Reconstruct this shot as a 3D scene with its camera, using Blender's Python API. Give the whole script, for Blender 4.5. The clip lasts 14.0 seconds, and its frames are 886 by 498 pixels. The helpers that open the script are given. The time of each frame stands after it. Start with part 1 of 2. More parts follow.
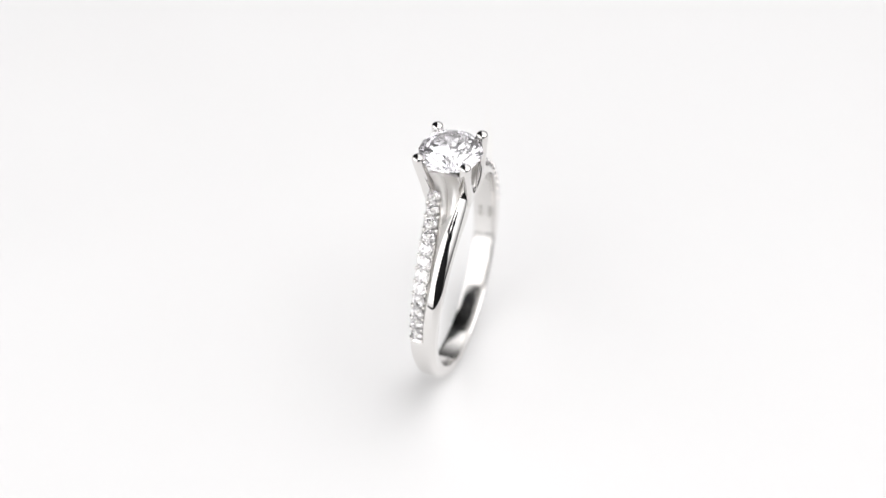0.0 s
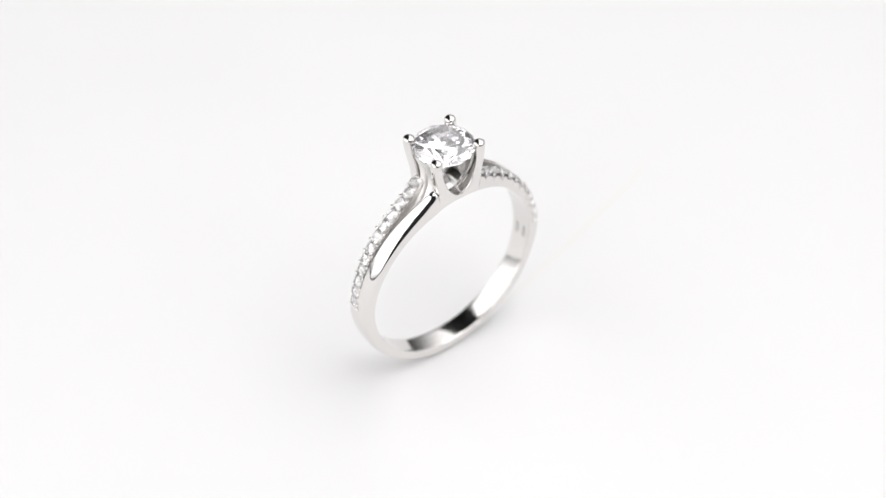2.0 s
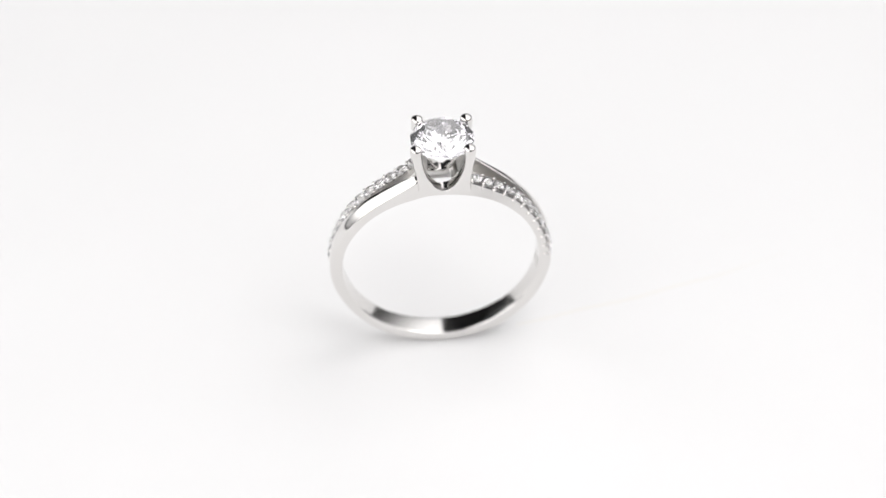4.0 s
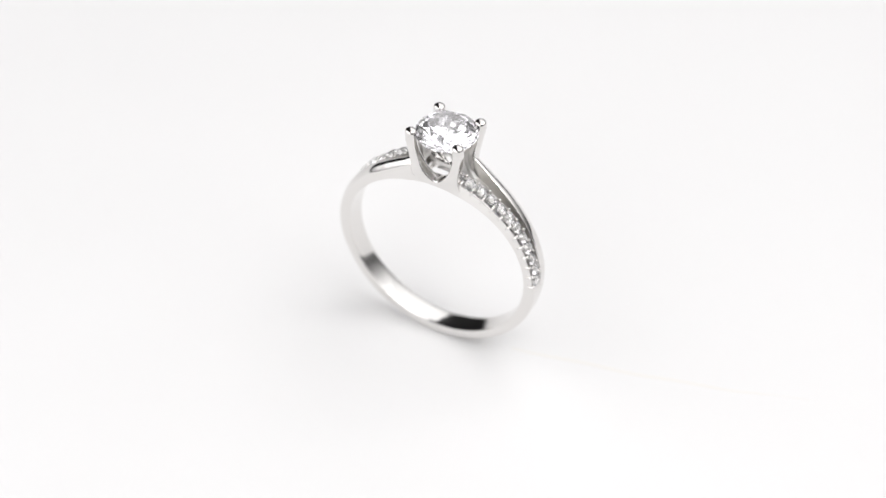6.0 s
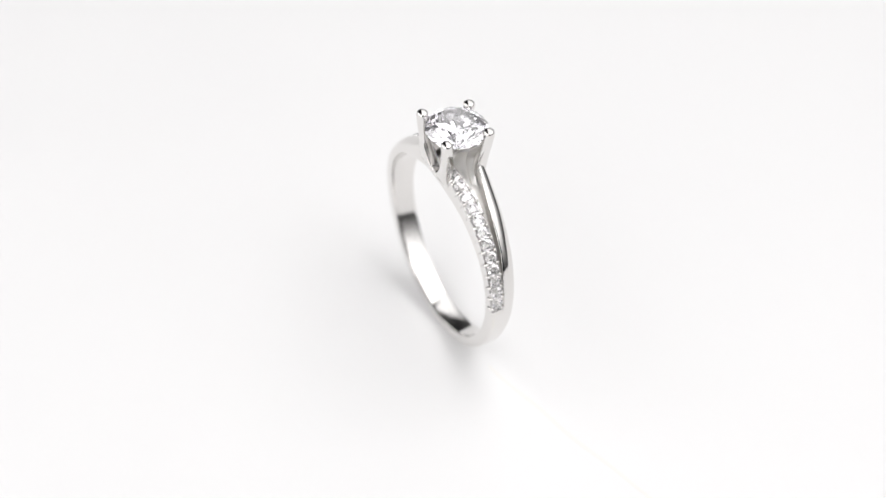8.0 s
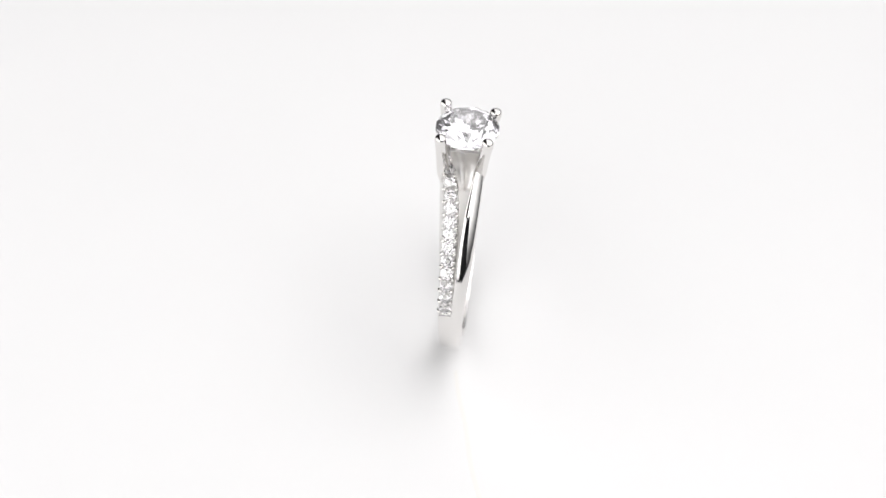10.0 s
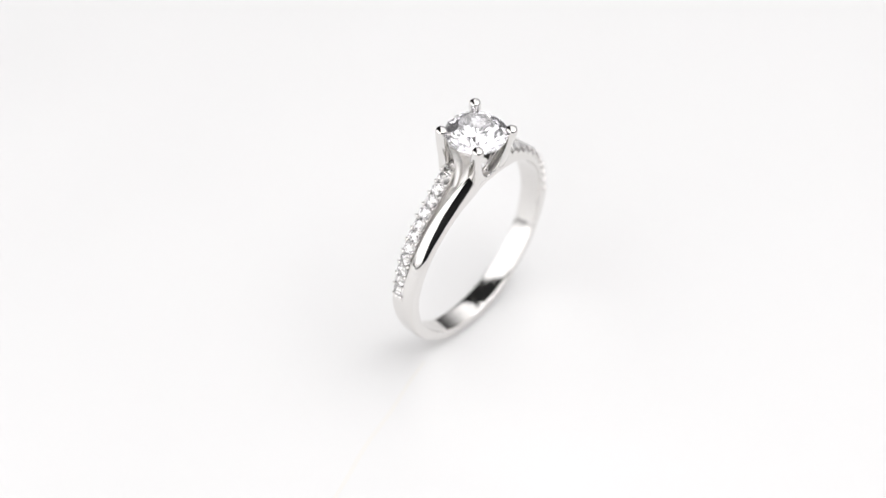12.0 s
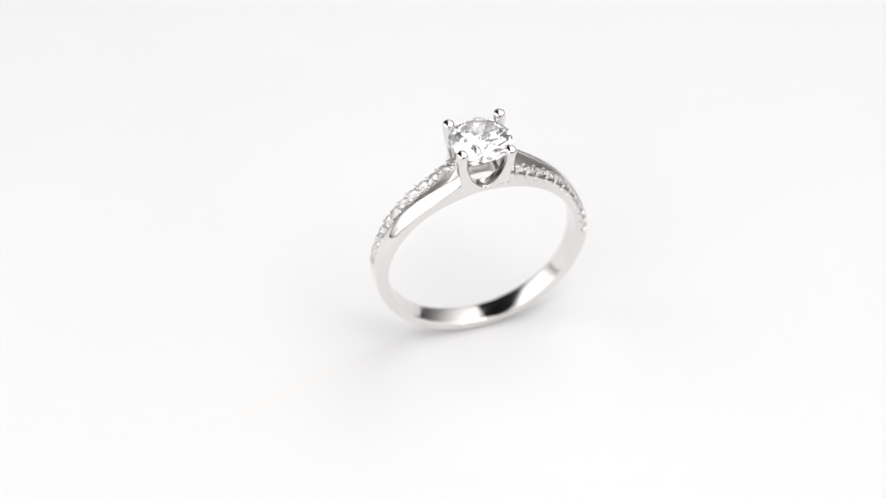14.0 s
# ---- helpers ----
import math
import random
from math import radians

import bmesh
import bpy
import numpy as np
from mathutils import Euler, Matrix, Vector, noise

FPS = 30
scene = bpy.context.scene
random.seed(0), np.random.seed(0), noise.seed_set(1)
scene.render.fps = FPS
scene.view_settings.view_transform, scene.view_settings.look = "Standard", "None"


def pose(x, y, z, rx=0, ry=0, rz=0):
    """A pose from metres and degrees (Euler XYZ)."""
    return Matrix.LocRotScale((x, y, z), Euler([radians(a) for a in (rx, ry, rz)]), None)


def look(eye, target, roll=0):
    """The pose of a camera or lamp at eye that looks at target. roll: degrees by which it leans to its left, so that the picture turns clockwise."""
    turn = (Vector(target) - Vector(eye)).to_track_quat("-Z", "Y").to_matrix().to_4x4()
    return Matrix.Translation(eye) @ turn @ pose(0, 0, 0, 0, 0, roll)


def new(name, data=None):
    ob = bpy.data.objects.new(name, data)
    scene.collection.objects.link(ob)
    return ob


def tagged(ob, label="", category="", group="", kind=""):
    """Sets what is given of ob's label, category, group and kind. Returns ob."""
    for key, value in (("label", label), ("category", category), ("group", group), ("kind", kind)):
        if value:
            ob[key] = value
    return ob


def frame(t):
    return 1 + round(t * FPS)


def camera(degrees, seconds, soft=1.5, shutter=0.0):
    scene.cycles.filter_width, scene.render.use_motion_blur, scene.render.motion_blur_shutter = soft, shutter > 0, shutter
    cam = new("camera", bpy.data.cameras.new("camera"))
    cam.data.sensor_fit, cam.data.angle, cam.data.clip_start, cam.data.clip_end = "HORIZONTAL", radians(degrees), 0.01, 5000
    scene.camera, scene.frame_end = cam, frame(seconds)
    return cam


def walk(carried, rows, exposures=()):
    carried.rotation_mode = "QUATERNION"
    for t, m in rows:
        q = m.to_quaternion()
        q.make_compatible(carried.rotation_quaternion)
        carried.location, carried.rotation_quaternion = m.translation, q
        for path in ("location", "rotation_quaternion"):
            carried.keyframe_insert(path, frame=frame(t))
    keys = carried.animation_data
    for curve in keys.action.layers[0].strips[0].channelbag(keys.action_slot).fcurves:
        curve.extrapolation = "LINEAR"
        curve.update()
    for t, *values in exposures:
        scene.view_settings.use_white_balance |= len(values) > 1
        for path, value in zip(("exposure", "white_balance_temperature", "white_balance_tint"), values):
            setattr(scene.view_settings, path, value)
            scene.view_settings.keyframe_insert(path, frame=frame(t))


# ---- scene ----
MM = 0.001

# ---- camera: a still macro camera above a slowly turning stand ----
cam = camera(21.76, 14.0)
EYE = pose(0, -145.19 * MM, 152.37 * MM, 90 - 44.40)
walk(cam, [(0.0, EYE), (14.0, EYE)])
cam.data.dof.use_dof = True
cam.data.dof.focus_distance = 0.194
cam.data.dof.aperture_fstop = 20.0

# ---- light: a dark studio with upright diffuser panels at both sides and a softbox overhead ----
world = bpy.data.worlds.new("studio_world")
scene.world = world
world.use_nodes = True
world.node_tree.nodes["Background"].inputs[0].default_value = (0.005, 0.005, 0.005, 1)
world.node_tree.nodes["Background"].inputs[1].default_value = 1.0


def softbox(name, m, width, height, watts, tint, low, rise):
    """A rectangular lamp; its diffuser is dimmer (low) at the lower edge and even above the part rise of its height."""
    data = bpy.data.lights.new(name, "AREA")
    data.shape, data.size, data.size_y, data.energy, data.color = "RECTANGLE", width, height, watts, tint
    if low < 1:
        data.use_nodes = True
        n, l = data.node_tree.nodes, data.node_tree.links
        geo, sep, ramp = n.new("ShaderNodeNewGeometry"), n.new("ShaderNodeSeparateXYZ"), n.new("ShaderNodeMapRange")
        ramp.interpolation_type = "SMOOTHSTEP"
        ramp.inputs["From Max"].default_value = rise
        ramp.inputs["To Min"].default_value, ramp.inputs["To Max"].default_value = low, 1.0
        l.new(geo.outputs["Parametric"], sep.inputs[0])
        l.new(sep.outputs["Y"], ramp.inputs["Value"])
        l.new(ramp.outputs["Result"], n["Emission"].inputs["Strength"])
    lamp = new(name, data)
    lamp.matrix_world = m
    return lamp


def upright(azimuth, distance, height):
    """The pose of an upright panel; azimuth in degrees from straight ahead to the right."""
    a = radians(azimuth)
    x, y = distance * math.sin(a), distance * math.cos(a)
    return look((x, y, height), (0, 0, height))


TINT = (1.0, 0.990, 0.9935)
softbox("softbox_back_right", upright(32.5, 0.60, 0.50), 0.84, 1.0, 3.7, TINT, 0.04, 0.66)
softbox("softbox_right", upright(102.5, 0.60, 0.50), 0.84, 1.0, 4.5, TINT, 0.04, 0.62)
softbox("softbox_left", upright(-88, 0.60, 0.65), 0.80, 1.3, 5.4, TINT, 0.30, 0.12)
softbox("softbox_front_left", upright(-146, 0.56, 0.48), 0.54, 0.96, 3.35, TINT, 0.45, 0.11)
softbox("softbox_overhead", pose(0.365, -0.02, 1.05), 0.75, 1.22, 7.8, TINT, 1, 1)


# ---- materials ----
def material(name, color, rough, metal=0.0, ior=1.5, transmission=0.0):
    m = bpy.data.materials.new(name)
    m.use_nodes = True
    b = m.node_tree.nodes["Principled BSDF"]
    b.inputs["Base Color"].default_value = (*color, 1)
    b.inputs["Roughness"].default_value = rough
    b.inputs["Metallic"].default_value = metal
    b.inputs["IOR"].default_value = ior
    b.inputs["Transmission Weight"].default_value = transmission
    return m


def grain(m, scale, low, high, bump_scale=0.0, bump=0.0, depth=0.00001):
    """Uneven gloss from a noise, and a fine relief."""
    n, l = m.node_tree.nodes, m.node_tree.links
    b = n["Principled BSDF"]
    co = n.new("ShaderNodeTexCoord")
    if high > low:
        tex = n.new("ShaderNodeTexNoise")
        tex.inputs["Scale"].default_value, tex.inputs["Detail"].default_value = scale, 5
        ramp = n.new("ShaderNodeMapRange")
        ramp.inputs["From Min"].default_value, ramp.inputs["From Max"].default_value = 0.3, 0.7
        ramp.inputs["To Min"].default_value, ramp.inputs["To Max"].default_value = low, high
        l.new(co.outputs["Object"], tex.inputs["Vector"])
        l.new(tex.outputs["Fac"], ramp.inputs["Value"])
        l.new(ramp.outputs["Result"], b.inputs["Roughness"])
    if bump:
        fine = n.new("ShaderNodeTexNoise")
        fine.inputs["Scale"].default_value, fine.inputs["Detail"].default_value = bump_scale, 3
        bm = n.new("ShaderNodeBump")
        bm.inputs["Strength"].default_value, bm.inputs["Distance"].default_value = bump, depth
        l.new(co.outputs["Object"], fine.inputs["Vector"])
        l.new(fine.outputs["Fac"], bm.inputs["Height"])
        l.new(bm.outputs["Normal"], b.inputs["Normal"])
    return m


POLISHED = grain(material("polished_rhodium_silver", (0.775, 0.76, 0.745), 0.06, 1.0), 900, 0.03, 0.09, 260, 0.25, 0.00004)
INSIDE = grain(material("worn_polished_silver_inside", (0.775, 0.76, 0.745), 0.13, 1.0), 700, 0.09, 0.18, 240, 0.3, 0.00006)
SATIN = grain(material("satin_silver_recess", (0.69, 0.675, 0.655), 0.42, 1.0), 1500, 0.34, 0.48, 4000, 0.3, 0.00002)
# Silver of the stone trench, coloured lighter to make up for its shade.
SEAT = grain(material("lightened_seat_silver", (0.86, 0.85, 0.835), 0.28, 1.0), 2500, 0.20, 0.36, 5000, 0.4, 0.00002)
# GEM and MELEE: a white diffuse share stands in for brilliance.
GEM = material("cubic_zirconia", (0.99, 0.98, 1.0), 0.006, 0.0, 2.14, 0.87)
# Half-metal pavilion, an added mirror so that the stones return more light.
MIRROR_BACK = material("added_pavilion_mirror", (0.99, 0.98, 1.0), 0.02, 0.76, 2.14, 1.0)
MELEE = material("small_cubic_zirconia", (0.985, 0.975, 0.96), 0.02, 0.0, 2.16, 0.86)
# SATIN in a lighter colour, to offset the shade under the stone.
BASKET = grain(material("lightened_satin_silver", (0.87, 0.855, 0.835), 0.4, 1.0), 1500, 0.34, 0.48, 4000, 0.3, 0.00002)
STAMP = material("oxidised_stamp", (0.55, 0.54, 0.52), 0.45, 1.0)
SCRATCH = material("worn_cream_scratch", (0.80, 0.787, 0.764), 0.5)
WHITE = grain(material("white_matt_sheet", (0.80, 0.797, 0.797), 0.5), 60, 0.42, 0.58, 900, 0.05, 0.00005)
DARK = grain(material("dark_studio_paint", (0.012, 0.012, 0.013), 0.8), 4, 0.7, 0.9)


# ---- mesh helpers ----
def mesh_of(name, verts, faces, mats, index=None, sharp=35):
    me = bpy.data.meshes.new(name)
    me.from_pydata([tuple(v) for v in verts], [], faces)
    for m in mats:
        me.materials.append(m)
    bm = bmesh.new()
    bm.from_mesh(me)
    bmesh.ops.remove_doubles(bm, verts=bm.verts, dist=1e-7)
    bmesh.ops.recalc_face_normals(bm, faces=bm.faces)
    bm.to_mesh(me)
    bm.free()
    if index is not None and len(me.polygons) == len(index):
        me.polygons.foreach_set("material_index", index)
    me.polygons.foreach_set("use_smooth", [sharp > 0] * len(me.polygons))
    if sharp > 0:
        me.set_sharp_from_angle(angle=radians(sharp))
    return me


def part(name, me, parent, label="", m=None):
    ob = new(name, me)
    ob.parent = parent
    if m is not None:
        ob.matrix_local = m
    return tagged(ob, label)


def box_mesh(name, x0, x1, y0, y1, z0, z1, mat):
    v = [(x, y, z) for z in (z0, z1) for y in (y0, y1) for x in (x0, x1)]
    f = [(0, 2, 3, 1), (4, 5, 7, 6), (0, 1, 5, 4), (2, 6, 7, 3), (0, 4, 6, 2), (1, 3, 7, 5)]
    return mesh_of(name, v, f, [mat], sharp=0)


# ---- the place: a white turntable on a white sheet in a dark studio ----
ground = new("ground", box_mesh("ground", -0.30, 0.30, -0.22, 0.26, -0.012, -0.003, WHITE))
tagged(ground, "smooth matt white photo sheet lying flat under the turntable", "photo sheet", kind="structure")
for nm, c in (("wall_north", (-1.0, 1.0, 1.0, 1.06, -0.012, 1.5)), ("wall_south", (-1.0, 1.0, -1.06, -1.0, -0.012, 1.5)),
              ("wall_east", (1.0, 1.06, -1.06, 1.06, -0.012, 1.5)), ("wall_west", (-1.06, -1.0, -1.06, 1.06, -0.012, 1.5)),
              ("ceiling", (-1.06, 1.06, -1.06, 1.06, 1.5, 1.56)), ("floor", (-1.06, 1.06, -1.06, 1.06, -0.06, -0.012))):
    tagged(new(nm, box_mesh(nm, *c, DARK)), "plain dark painted studio surface", "wall", kind="structure")


# ---- the turntable ----
AXIS = pose(1.523 * MM, 0, 0)
TURN = -16.753  # degrees a second


def disc_mesh(radius, thick):
    """A round plate with a softened upper rim; its top lies at z = 0."""
    n, verts, faces = 160, [], []
    rows = [(radius, -thick), (radius, -0.4 * MM), (radius - 0.12 * MM, -0.12 * MM), (radius - 0.4 * MM, 0.0)]
    for r, z in rows:
        verts += [(r * math.cos(2 * math.pi * i / n), r * math.sin(2 * math.pi * i / n), z) for i in range(n)]
    for k in range(len(rows) - 1):
        faces += [(k * n + i, k * n + (i + 1) % n, k * n + n + (i + 1) % n, k * n + n + i) for i in range(n)]
    faces += [tuple(range(n - 1, -1, -1)), tuple(range(3 * n, 4 * n))]
    return mesh_of("disc", verts, faces, [WHITE], None, 30)


def scratch_mesh():
    """A thin raised streak that runs outward from beside the ring."""
    verts, faces = [], []
    steps = 24
    for i in range(steps + 1):
        k = i / steps
        x, y = 1.5 + 1.5 * math.sin(math.pi * 0.62 * k) + 0.08 * math.sin(19 * k), 5.0 + 27.0 * k
        w = 0.16 * (0.35 + math.sin(math.pi * min(1.0, k + 0.12)) ** 0.5)
        verts += [Vector((x + dx * w, y, z)) * MM for dx, z in ((-1, 0.001), (0, 0.02), (1, 0.001))]
    for i in range(steps):
        faces += [(3 * i + j, 3 * i + j + 1, 3 * i + j + 4, 3 * i + j + 3) for j in (0, 1)]
    return mesh_of("scratch", verts, faces, [SCRATCH], None, 60)


turntable = tagged(new("turntable"), "smooth matt white round turntable plate carrying the ring", "turntable")
turntable.matrix_world = AXIS
part("disc", disc_mesh(0.12, 3 * MM), turntable)
part("scratch", scratch_mesh(), turntable, "faint cream scratch in the white surface")


# ---- the ring ----
R_IN, R_OUT = 8.64, 9.75
CROWN = 0.04
HOLE = 7.0  # half length, in degrees, of the opening through the bridge under the stone
HEAD = (0.30, 0.25)
TIPS = {(1, 1): (2.51, 2.14, 0.0), (1, -1): (2.45, -1.84, 0.0), (-1, -1): (-2.07, -1.80, 0.10), (-1, 1): (-1.66, 2.50, -0.15)}


def curve(table):
    """A smooth function of the angle from the head, in degrees, through (angle, value) pairs."""
    xs, ys = zip(*table)
    grid = np.arange(-20, 201, 0.5)
    val = np.interp(np.abs(grid), xs, ys)
    k = np.hanning(13)
    val = np.convolve(np.pad(val, 6, mode="edge"), k / k.sum(), mode="valid")
    return lambda s: float(np.interp(s, grid, val))


pave_out = curve(((0, 1.84), (5, 1.82), (14, 1.58), (22, 1.40), (30, 1.28), (45, 1.15), (60, 1.08), (75, 1.04), (90, 1.0), (180, 1.0)))
pave_base = curve(((0, 1.84), (5, 1.84), (15, 1.78), (35, 1.50), (60, 1.22), (90, 1.02), (180, 1.0)))
pave_in = curve(((0, 0.75), (4, 0.75), (12, 0.45), (21, 0.10), (30, -0.10), (42, -0.19), (55, -0.22), (70, -0.20), (90, -0.17), (180, -0.15)))
plain_out = curve(((0, -1.84), (5, -1.84), (10.5, -1.86), (14, -1.94), (20, -1.93), (30, -1.86), (45, -1.74), (60, -1.60), (75, -1.38), (90, -1.18), (115, -1.02), (180, -1.0)))
plain_round = curve(((0, 0.10), (4, 0.10), (10, 0.42), (20, 0.50), (55, 0.50), (72, 0.32), (84, 0.18), (96, 0.20), (112, 0.30), (180, 0.30)))
plain_lean = curve(((0, 1.3), (30, 1.5), (60, 1.6), (180, 1.6)))
pave_round = curve(((0, 0.0), (92, 0.0), (112, 0.28), (180, 0.28)))
plain_in = curve(((0, -0.75), (4, -0.75), (9, -1.2), (13, -1.22), (22, -0.95), (33, -0.68), (45, -0.53), (58, -0.44), (68, -0.32), (76, -0.22), (90, -0.20), (180, -0.18)))
plain_top = curve(((0, 9.26), (4, 9.28), (7, 9.7), (9, 10.75), (11, 10.84), (13, 10.76), (16, 10.58), (20, 10.38), (25, 10.18), (32, 10.02), (45, 9.90), (67, 9.85), (90, 9.75), (180, 9.75)))
pave_top = curve(((0, 9.26), (4, 9.28), (7, 9.7), (9, 10.35), (12, 10.36), (16, 10.12), (22, 9.92), (30, 9.79), (45, 9.72), (70, 9.64), (85, 9.69), (92, 9.75), (180, 9.75)))
floor_drop = curve(((0, 0.45), (10, 0.8), (45, 0.7), (60, 0.42), (72, 0.1), (78, 0.0), (180, 0.0)))
seat_drop = curve(((0, 0.0), (7, 0.0), (9, 0.36), (88, 0.36), (90, 0.0), (180, 0.0)))


def section(s):
    """The outline of the shank cut at s degrees from the head: pairs of (across, radius)."""
    a, b, c, d = plain_out(s), plain_in(s), pave_in(s), pave_out(s)
    pt, vt = plain_top(s), pave_top(s)
    fl = min(pt, vt, 9.95) - floor_drop(s)
    g = min(1.0, floor_drop(s) / 0.12)
    sd = vt - seat_drop(s)
    db = pave_base(s)
    cut = 0.62 * seat_drop(s)
    rr = pave_round(s)
    e, q = 0.06, plain_round(s)
    qx = min(plain_lean(s) * q, 0.84 * (b - a))
    low, high = R_IN + 0.12, pt - q
    arc = [(a + qx * (1 - math.cos(k) ** 1.5), high + q * math.sin(k) ** 1.5) for k in np.linspace(0, math.pi / 2, 8)]
    side = [(a, low + (high - low) * k) for k in (0.0, 0.12, 0.88)]
    brow = vt - cut - 0.06 - 0.9 * rr
    back = [(d + (db - d) * k, brow + (low - brow) * k) for k in (0.1, 0.9, 1.0)]
    crown = [(0.5 * (a + db) - 0.5 * (db - a) * k, R_IN + CROWN * k * k) for k in (-0.93, -0.75, -0.5, -0.25, 0.0, 0.25, 0.5, 0.75, 0.93)]
    return ([(a + 0.02, R_IN + CROWN + 0.02)] + side + arc
            + [(b - 0.12, pt - 0.004 * g), (b - 0.08, pt - 0.01 * g), (b - 0.02, pt - 0.05 * g), (b, max(fl, pt - 0.11 * g)), (b + 0.01, fl), (c - 0.01, fl), (c, max(fl, vt - 0.5 * cut - 0.08 * g)), (c + 0.03, vt - 0.5 * cut),
               (c + e, vt - 0.5 * cut), (c + e + 0.01, sd), (d - e - 0.01 - 1.3 * rr, sd), (d - e - 0.8 * rr, vt - cut - 0.10 * rr), (d - 0.04 - 0.3 * rr, vt - cut - 0.4 * rr), (d, brow)] + back
            + [(db - 0.02, R_IN + CROWN + 0.02)] + crown)


def on_ring(side, s, across, radius):
    """side -1 or 1: the two shoulders, each the other turned by half a turn about the upright axis."""
    a = radians(s)
    return Vector((side * radius * math.sin(a), -side * across, R_OUT + radius * math.cos(a))) * MM


def shank_mesh():
    verts, faces, index = [], [], []
    steps = np.concatenate([np.arange(0, 100, 1.0), np.arange(100, 181, 2.0)])
    for side in (-1, 1):
        start = len(verts)
        n = len(section(0))
        for s in steps:
            verts += [on_ring(side, s, v, r) for v, r in section(s)]
        for i in range(len(steps) - 1):
            p = start + i * n
            hole = steps[i] < HOLE
            if hole:
                faces += [(p + 16, p + 35, p + n + 35, p + n + 16), (p + 17, p + n + 17, p + n + 33, p + 33)]
                index += [4, 4]
                if steps[i + 1] >= HOLE:
                    faces.append(tuple(p + n + j for j in (16, 17, 33, 34, 35)))
                    index.append(4)
            for j in range(n):
                k = (j + 1) % n
                if hole and j in (16, 33, 34):
                    continue
                faces.append((p + j, p + k, p + n + k, p + n + j))
                up, st = steps[i] < 76, 9 < steps[i] < 90
                index.append(3 if j >= n - 9 else (4 if steps[i] < 9 else 1) if up and 15 <= j <= 17 else 2 if st and 20 <= j <= 22 else 0)
    return mesh_of("shank", verts, faces, [POLISHED, SATIN, SEAT, INSIDE, BASKET], index, 32)


def brilliant(name, radius, mat, full=True):
    """A round brilliant cut with its girdle at z = 0."""
    pts = []
    ring = lambda r, z, n, off: [(r * radius * math.cos(2 * math.pi * (i + off) / n), r * radius * math.sin(2 * math.pi * (i + off) / n), z * radius) for i in range(n)]
    pts += ring(0.60, 0.315, 8, 0.0)
    pts += ring(0.82, 0.185, 8, 0.5)
    pts += ring(1.0, 0.018, 16 if full else 8, 0.0)
    pts += ring(1.0, -0.018, 16 if full else 8, 0.0)
    if full:
        pts += ring(0.48, -0.475, 8, 0.5)
    pts += [(0, 0, -0.87 * radius)]
    bm = bmesh.new()
    for p in pts:
        bm.verts.new(p)
    bmesh.ops.convex_hull(bm, input=bm.verts)
    bmesh.ops.dissolve_limit(bm, angle_limit=0.01, verts=bm.verts, edges=bm.edges)
    bmesh.ops.recalc_face_normals(bm, faces=bm.faces)
    me = bpy.data.meshes.new(name)
    bm.to_mesh(me)
    bm.free()
    me.materials.append(mat)
    me.materials.append(MIRROR_BACK)
    # Downward facets get the added mirror.
    me.polygons.foreach_set("material_index", [int(f.normal.z < -0.2) for f in me.polygons])
    return me


def prong_mesh(su, sv):
    """A claw that grows out of the shoulder, leans outward and ends in a rounded tip."""
    tu, tv, lift = TIPS[su, sv]
    # height, inner and outer edge from the middle of the head, half thickness, squareness
    rows = [(18.60, -0.15, 2.30, 0.40, 6), (18.86, -0.10, 2.30, 0.41, 6), (18.92, 0.06, 2.30, 0.41, 6), (19.03, 0.26, 2.28, 0.42, 6), (19.25, 0.53, 2.26, 0.42, 6), (19.55, 0.79, 2.25, 0.42, 6), (19.95, 1.05, 2.26, 0.42, 5), (20.5, 1.32, 2.30, 0.42, 4),
            (21.3, 1.57, 2.44, 0.43, 3.4), (22.1, 1.69, 2.58, 0.45, 2.8), (22.75, 1.68, 2.68, 0.49, 2.3), (23.14, 1.66, 2.71, 0.52, 2), (23.42, 1.66, 2.71, 0.52, 2),
            (23.57, 1.69, 2.68, 0.49, 2), (23.66, 1.76, 2.61, 0.42, 2), (23.71, 1.88, 2.49, 0.30, 2), (23.73, 2.02, 2.35, 0.16, 2), (23.735, 2.16, 2.21, 0.03, 2)]
    n, verts, faces = 28, [], []
    for z, inner, outer, rv, power in rows:
        k = min(1.0, max(0.0, (z - 18.9) / 4.3)) ** 1.15
        du, dv = tu - su * 2.19, tv - sv * 1.33
        u, v, ru = su * 0.5 * (inner + outer) + HEAD[0] + (du - HEAD[0]) * k, sv * 1.33 + dv * k, 0.5 * (outer - inner)
        w = float(np.interp(z, (18.6, 19.2, 20.0, 21.0, 22.0, 23.0), (0.3, 0.9, 1.0, 0.7, 0.35, 0.0)))
        v, rv = v + sv * 0.13 * w, rv + 0.14 * w
        for i in range(n):
            a = 2 * math.pi * i / n
            c, d = math.cos(a), math.sin(a)
            x, y = math.copysign(abs(c) ** (2 / power), c), math.copysign(abs(d) ** (2 / power), d)
            verts.append(Vector((u + ru * x, v + rv * y, z + lift * k)) * MM)
    for r in range(len(rows) - 1):
        for i in range(n):
            j = (i + 1) % n
            faces.append((r * n + i, r * n + j, r * n + n + j, r * n + n + i))
    faces.append(tuple(range(n)))
    faces.append(tuple((len(rows) - 1) * n + i for i in range(n)))
    return mesh_of("prong", verts, faces, [POLISHED], None, 50)


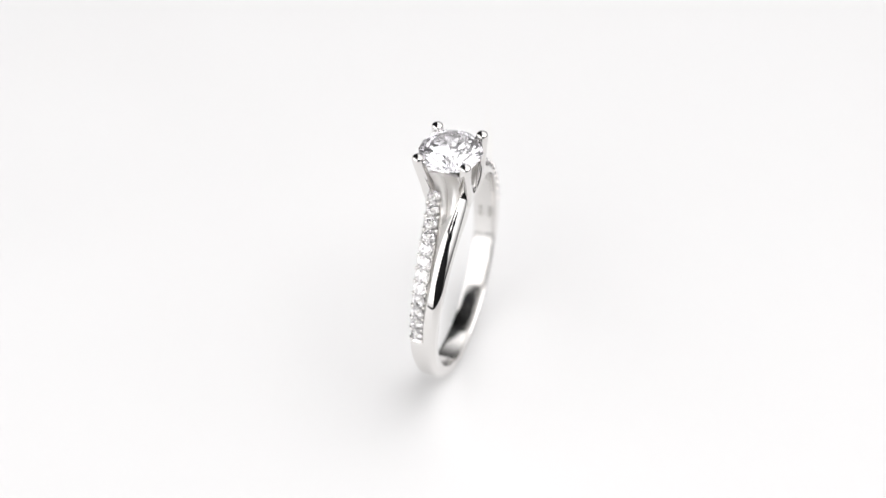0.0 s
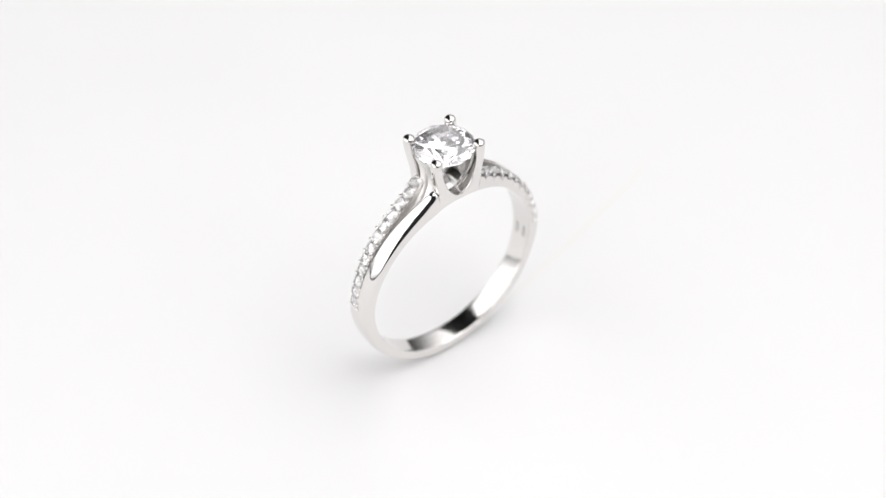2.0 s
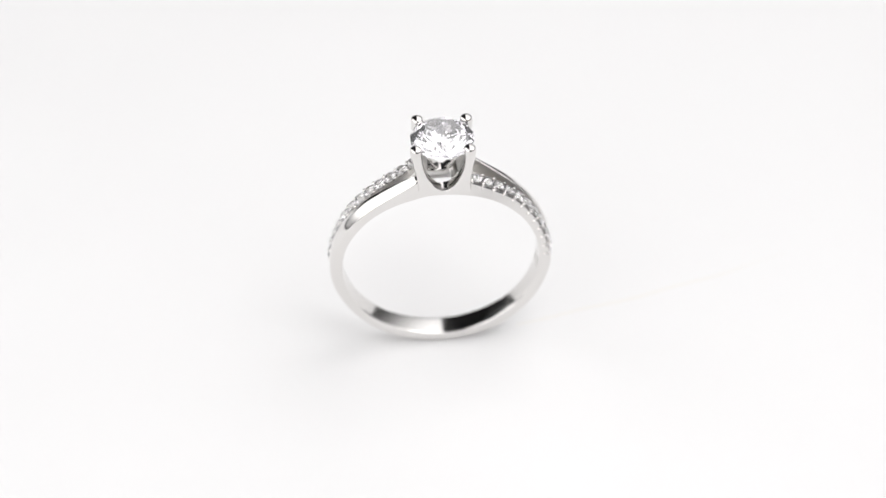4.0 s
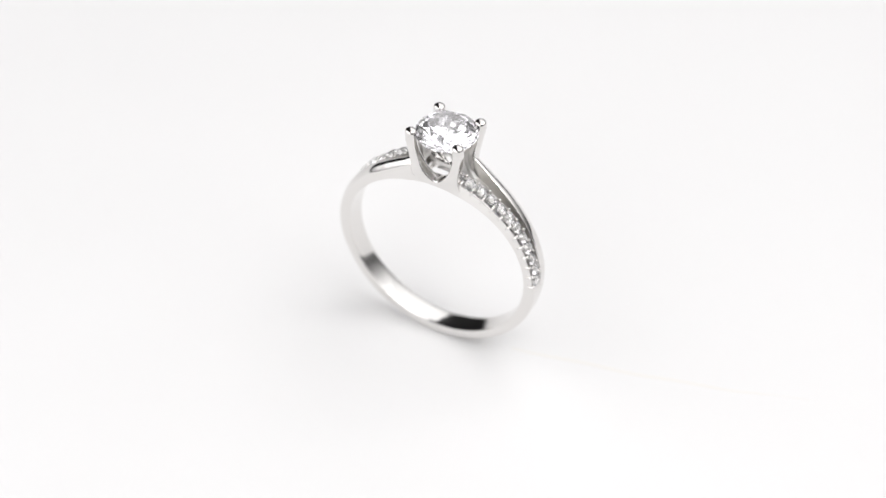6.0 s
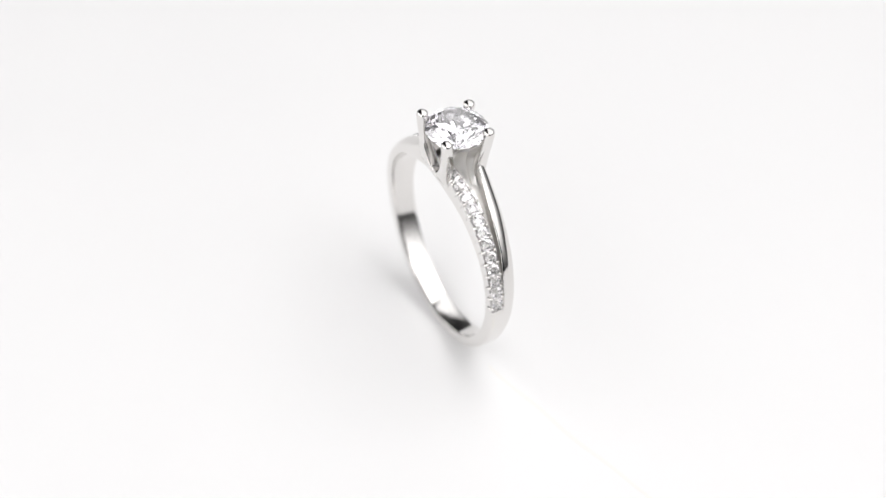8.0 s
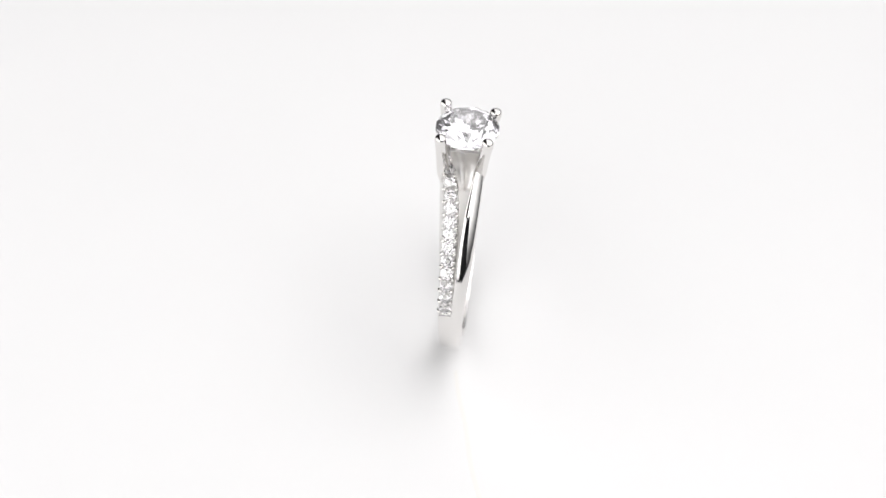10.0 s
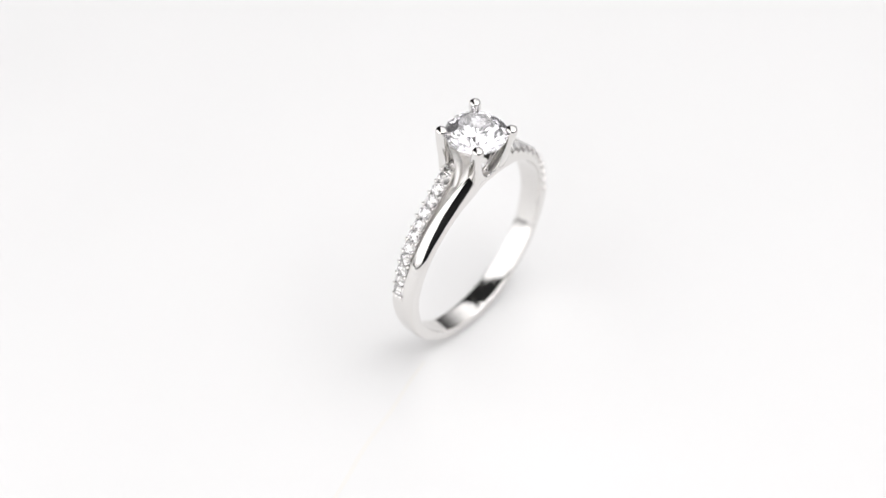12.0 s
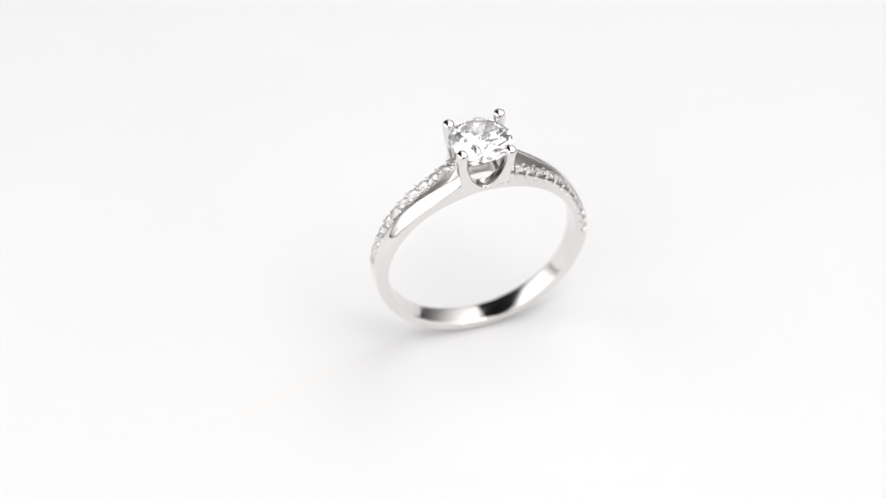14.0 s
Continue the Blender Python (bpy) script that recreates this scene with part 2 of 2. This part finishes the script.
def gallery_mesh(side):
    """The scooped wall under the stone, between the two claws of one shoulder."""
    path = [(4.4, 17.7, 0.30), (3.5, 18.15, 0.40), (2.8, 18.6, 0.55), (2.25, 19.2, 0.75), (1.92, 19.85, 0.95), (1.78, 20.55, 1.1), (1.88, 21.3, 1.2), (2.16, 22.05, 1.25)]
    verts, faces = [], []
    for u, z, h in path:
        k = (z - 18) / 3.8
        for du in (0.0, -0.34):
            for j in range(13):
                v = -1 + j / 6
                flute = 0.20 * abs(math.sin(math.pi * v)) ** 0.8
                verts.append(Vector((side * (u + du - flute) + HEAD[0] * k, v * h + side * 0.42 * (1 - k) + HEAD[1] * k, z)) * MM)
    for i in range(len(path) - 1):
        p = i * 26
        for j in range(12):
            faces += [(p + j, p + j + 1, p + j + 27, p + j + 26), (p + j + 13, p + j + 39, p + j + 40, p + j + 14)]
        faces += [(p, p + 26, p + 39, p + 13), (p + 12, p + 25, p + 51, p + 38)]
    e = (len(path) - 1) * 26
    for j in range(12):
        faces += [(j, j + 13, j + 14, j + 1), (e + j, e + j + 1, e + j + 14, e + j + 13)]
    return mesh_of("gallery", verts, faces, [BASKET], None, 50)


def stud_mesh(name, rows):
    """A tiny upright stud of metal with a rounded head, from pairs of height and radius."""
    n, verts, faces = 8, [], []
    for z, r in rows:
        verts += [Vector((r * math.cos(2 * math.pi * i / n), r * math.sin(2 * math.pi * i / n), z)) * MM for i in range(n)]
    for k in range(len(rows) - 1):
        faces += [(k * n + i, k * n + (i + 1) % n, k * n + n + (i + 1) % n, k * n + n + i) for i in range(n)]
    return mesh_of(name, verts, faces, [POLISHED], None, 60)


CLAW = ((-0.50, 0.02), (-0.44, 0.08), (-0.20, 0.125), (0.04, 0.13), (0.10, 0.105), (0.13, 0.06), (0.14, 0.01))
BEAD = ((-0.45, 0.12), (-0.05, 0.165), (0.03, 0.16), (0.08, 0.125), (0.11, 0.07), (0.12, 0.01))


def seat_pose(side, s, across, radius, spin=0.0):
    """A frame on the shoulder whose z axis points straight out from the middle of the ring."""
    a = radians(s)
    z = Vector((side * math.sin(a), 0, math.cos(a)))
    y = Vector((0, 1, 0))
    x = y.cross(z)
    m = Matrix((x, y, z)).transposed().to_4x4()
    return Matrix.Translation(on_ring(side, s, across, radius)) @ m @ pose(0, 0, 0, 0, 0, spin)


def build_ring():
    ring = tagged(new("ring"), "polished silver solitaire ring with clear stones on a white turntable", "ring")
    shank = part("shank", shank_mesh(), ring, "polished silver band that splits into two strands")
    for su in (-1, 1):
        for sv in (-1, 1):
            part("prong", prong_mesh(su, sv), ring)
    for side in (-1, 1):
        part("gallery", gallery_mesh(side), ring, "satin silver scooped wall under the stone")
    part("center_stone", brilliant("center_stone", 2.74 * MM, GEM), ring, "large clear round brilliant-cut stone",
         pose(HEAD[0] * MM, HEAD[1] * MM, 23.00 * MM, 0, 0, 11))
    stone, claw, bead = brilliant("pave_stone", 0.565 * MM, MELEE), stud_mesh("claw", CLAW), stud_mesh("bead", BEAD)
    for side in (-1, 1):
        for k in range(12):
            s = 12.0 + 6.62 * k
            mid = 0.5 * (pave_in(s) + pave_out(s))
            part("pave_stone", stone, shank, "tiny clear round stone set in the band", seat_pose(side, s, mid, pave_top(s) + 0.0, 17 * k) @ pose(0, 0, 0, random.uniform(-5, 5), random.uniform(-5, 5)))
        for k in range(13):
            s = 12.0 + 6.62 * (k - 0.5)
            part("claw", claw, shank, "", seat_pose(side, s, pave_out(s) - 0.02, pave_top(s) - 0.12) @ pose(0, 0, 0, -side * 10))
            part("bead", bead, shank, "", seat_pose(side, s, pave_out(s) - 0.18, pave_top(s) - 0.03))
            part("bead", bead, shank, "", seat_pose(side, s, pave_in(s) + 0.12, pave_top(s) + 0.02))
    plate = box_mesh("hallmark", -0.30 * MM, 0.30 * MM, -0.17 * MM, 0.17 * MM, -0.012 * MM, 0.012 * MM, STAMP)
    for s, across in ((94.5, -0.42), (94.5, 0.42), (98.5, -0.42), (98.5, 0.42)):
        part("hallmark", plate, shank, "small worn stamp inside the band", seat_pose(1, s, across, R_IN + 0.25 * CROWN))
    return ring


ring = build_ring()


def motions():
    """The turntable turns evenly; the ring stands a little off its middle and leans slightly."""
    stand = pose(-1.786 * MM, -0.47 * MM, 0.03 * MM) @ pose(0, 0, 0, 0, -0.19, 0) @ pose(0, 0, 0, -1.55)
    plates, rings = [], []
    for i in range(29):
        t = 0.5 * i
        plates.append((t, AXIS @ pose(0, 0, 0, 0, 0, TURN * t)))
        rings.append((t, AXIS @ pose(0, 0, 0, 0, 0, 71.97 + TURN * t) @ stand))
    walk(turntable, plates)
    walk(ring, rings)


motions()
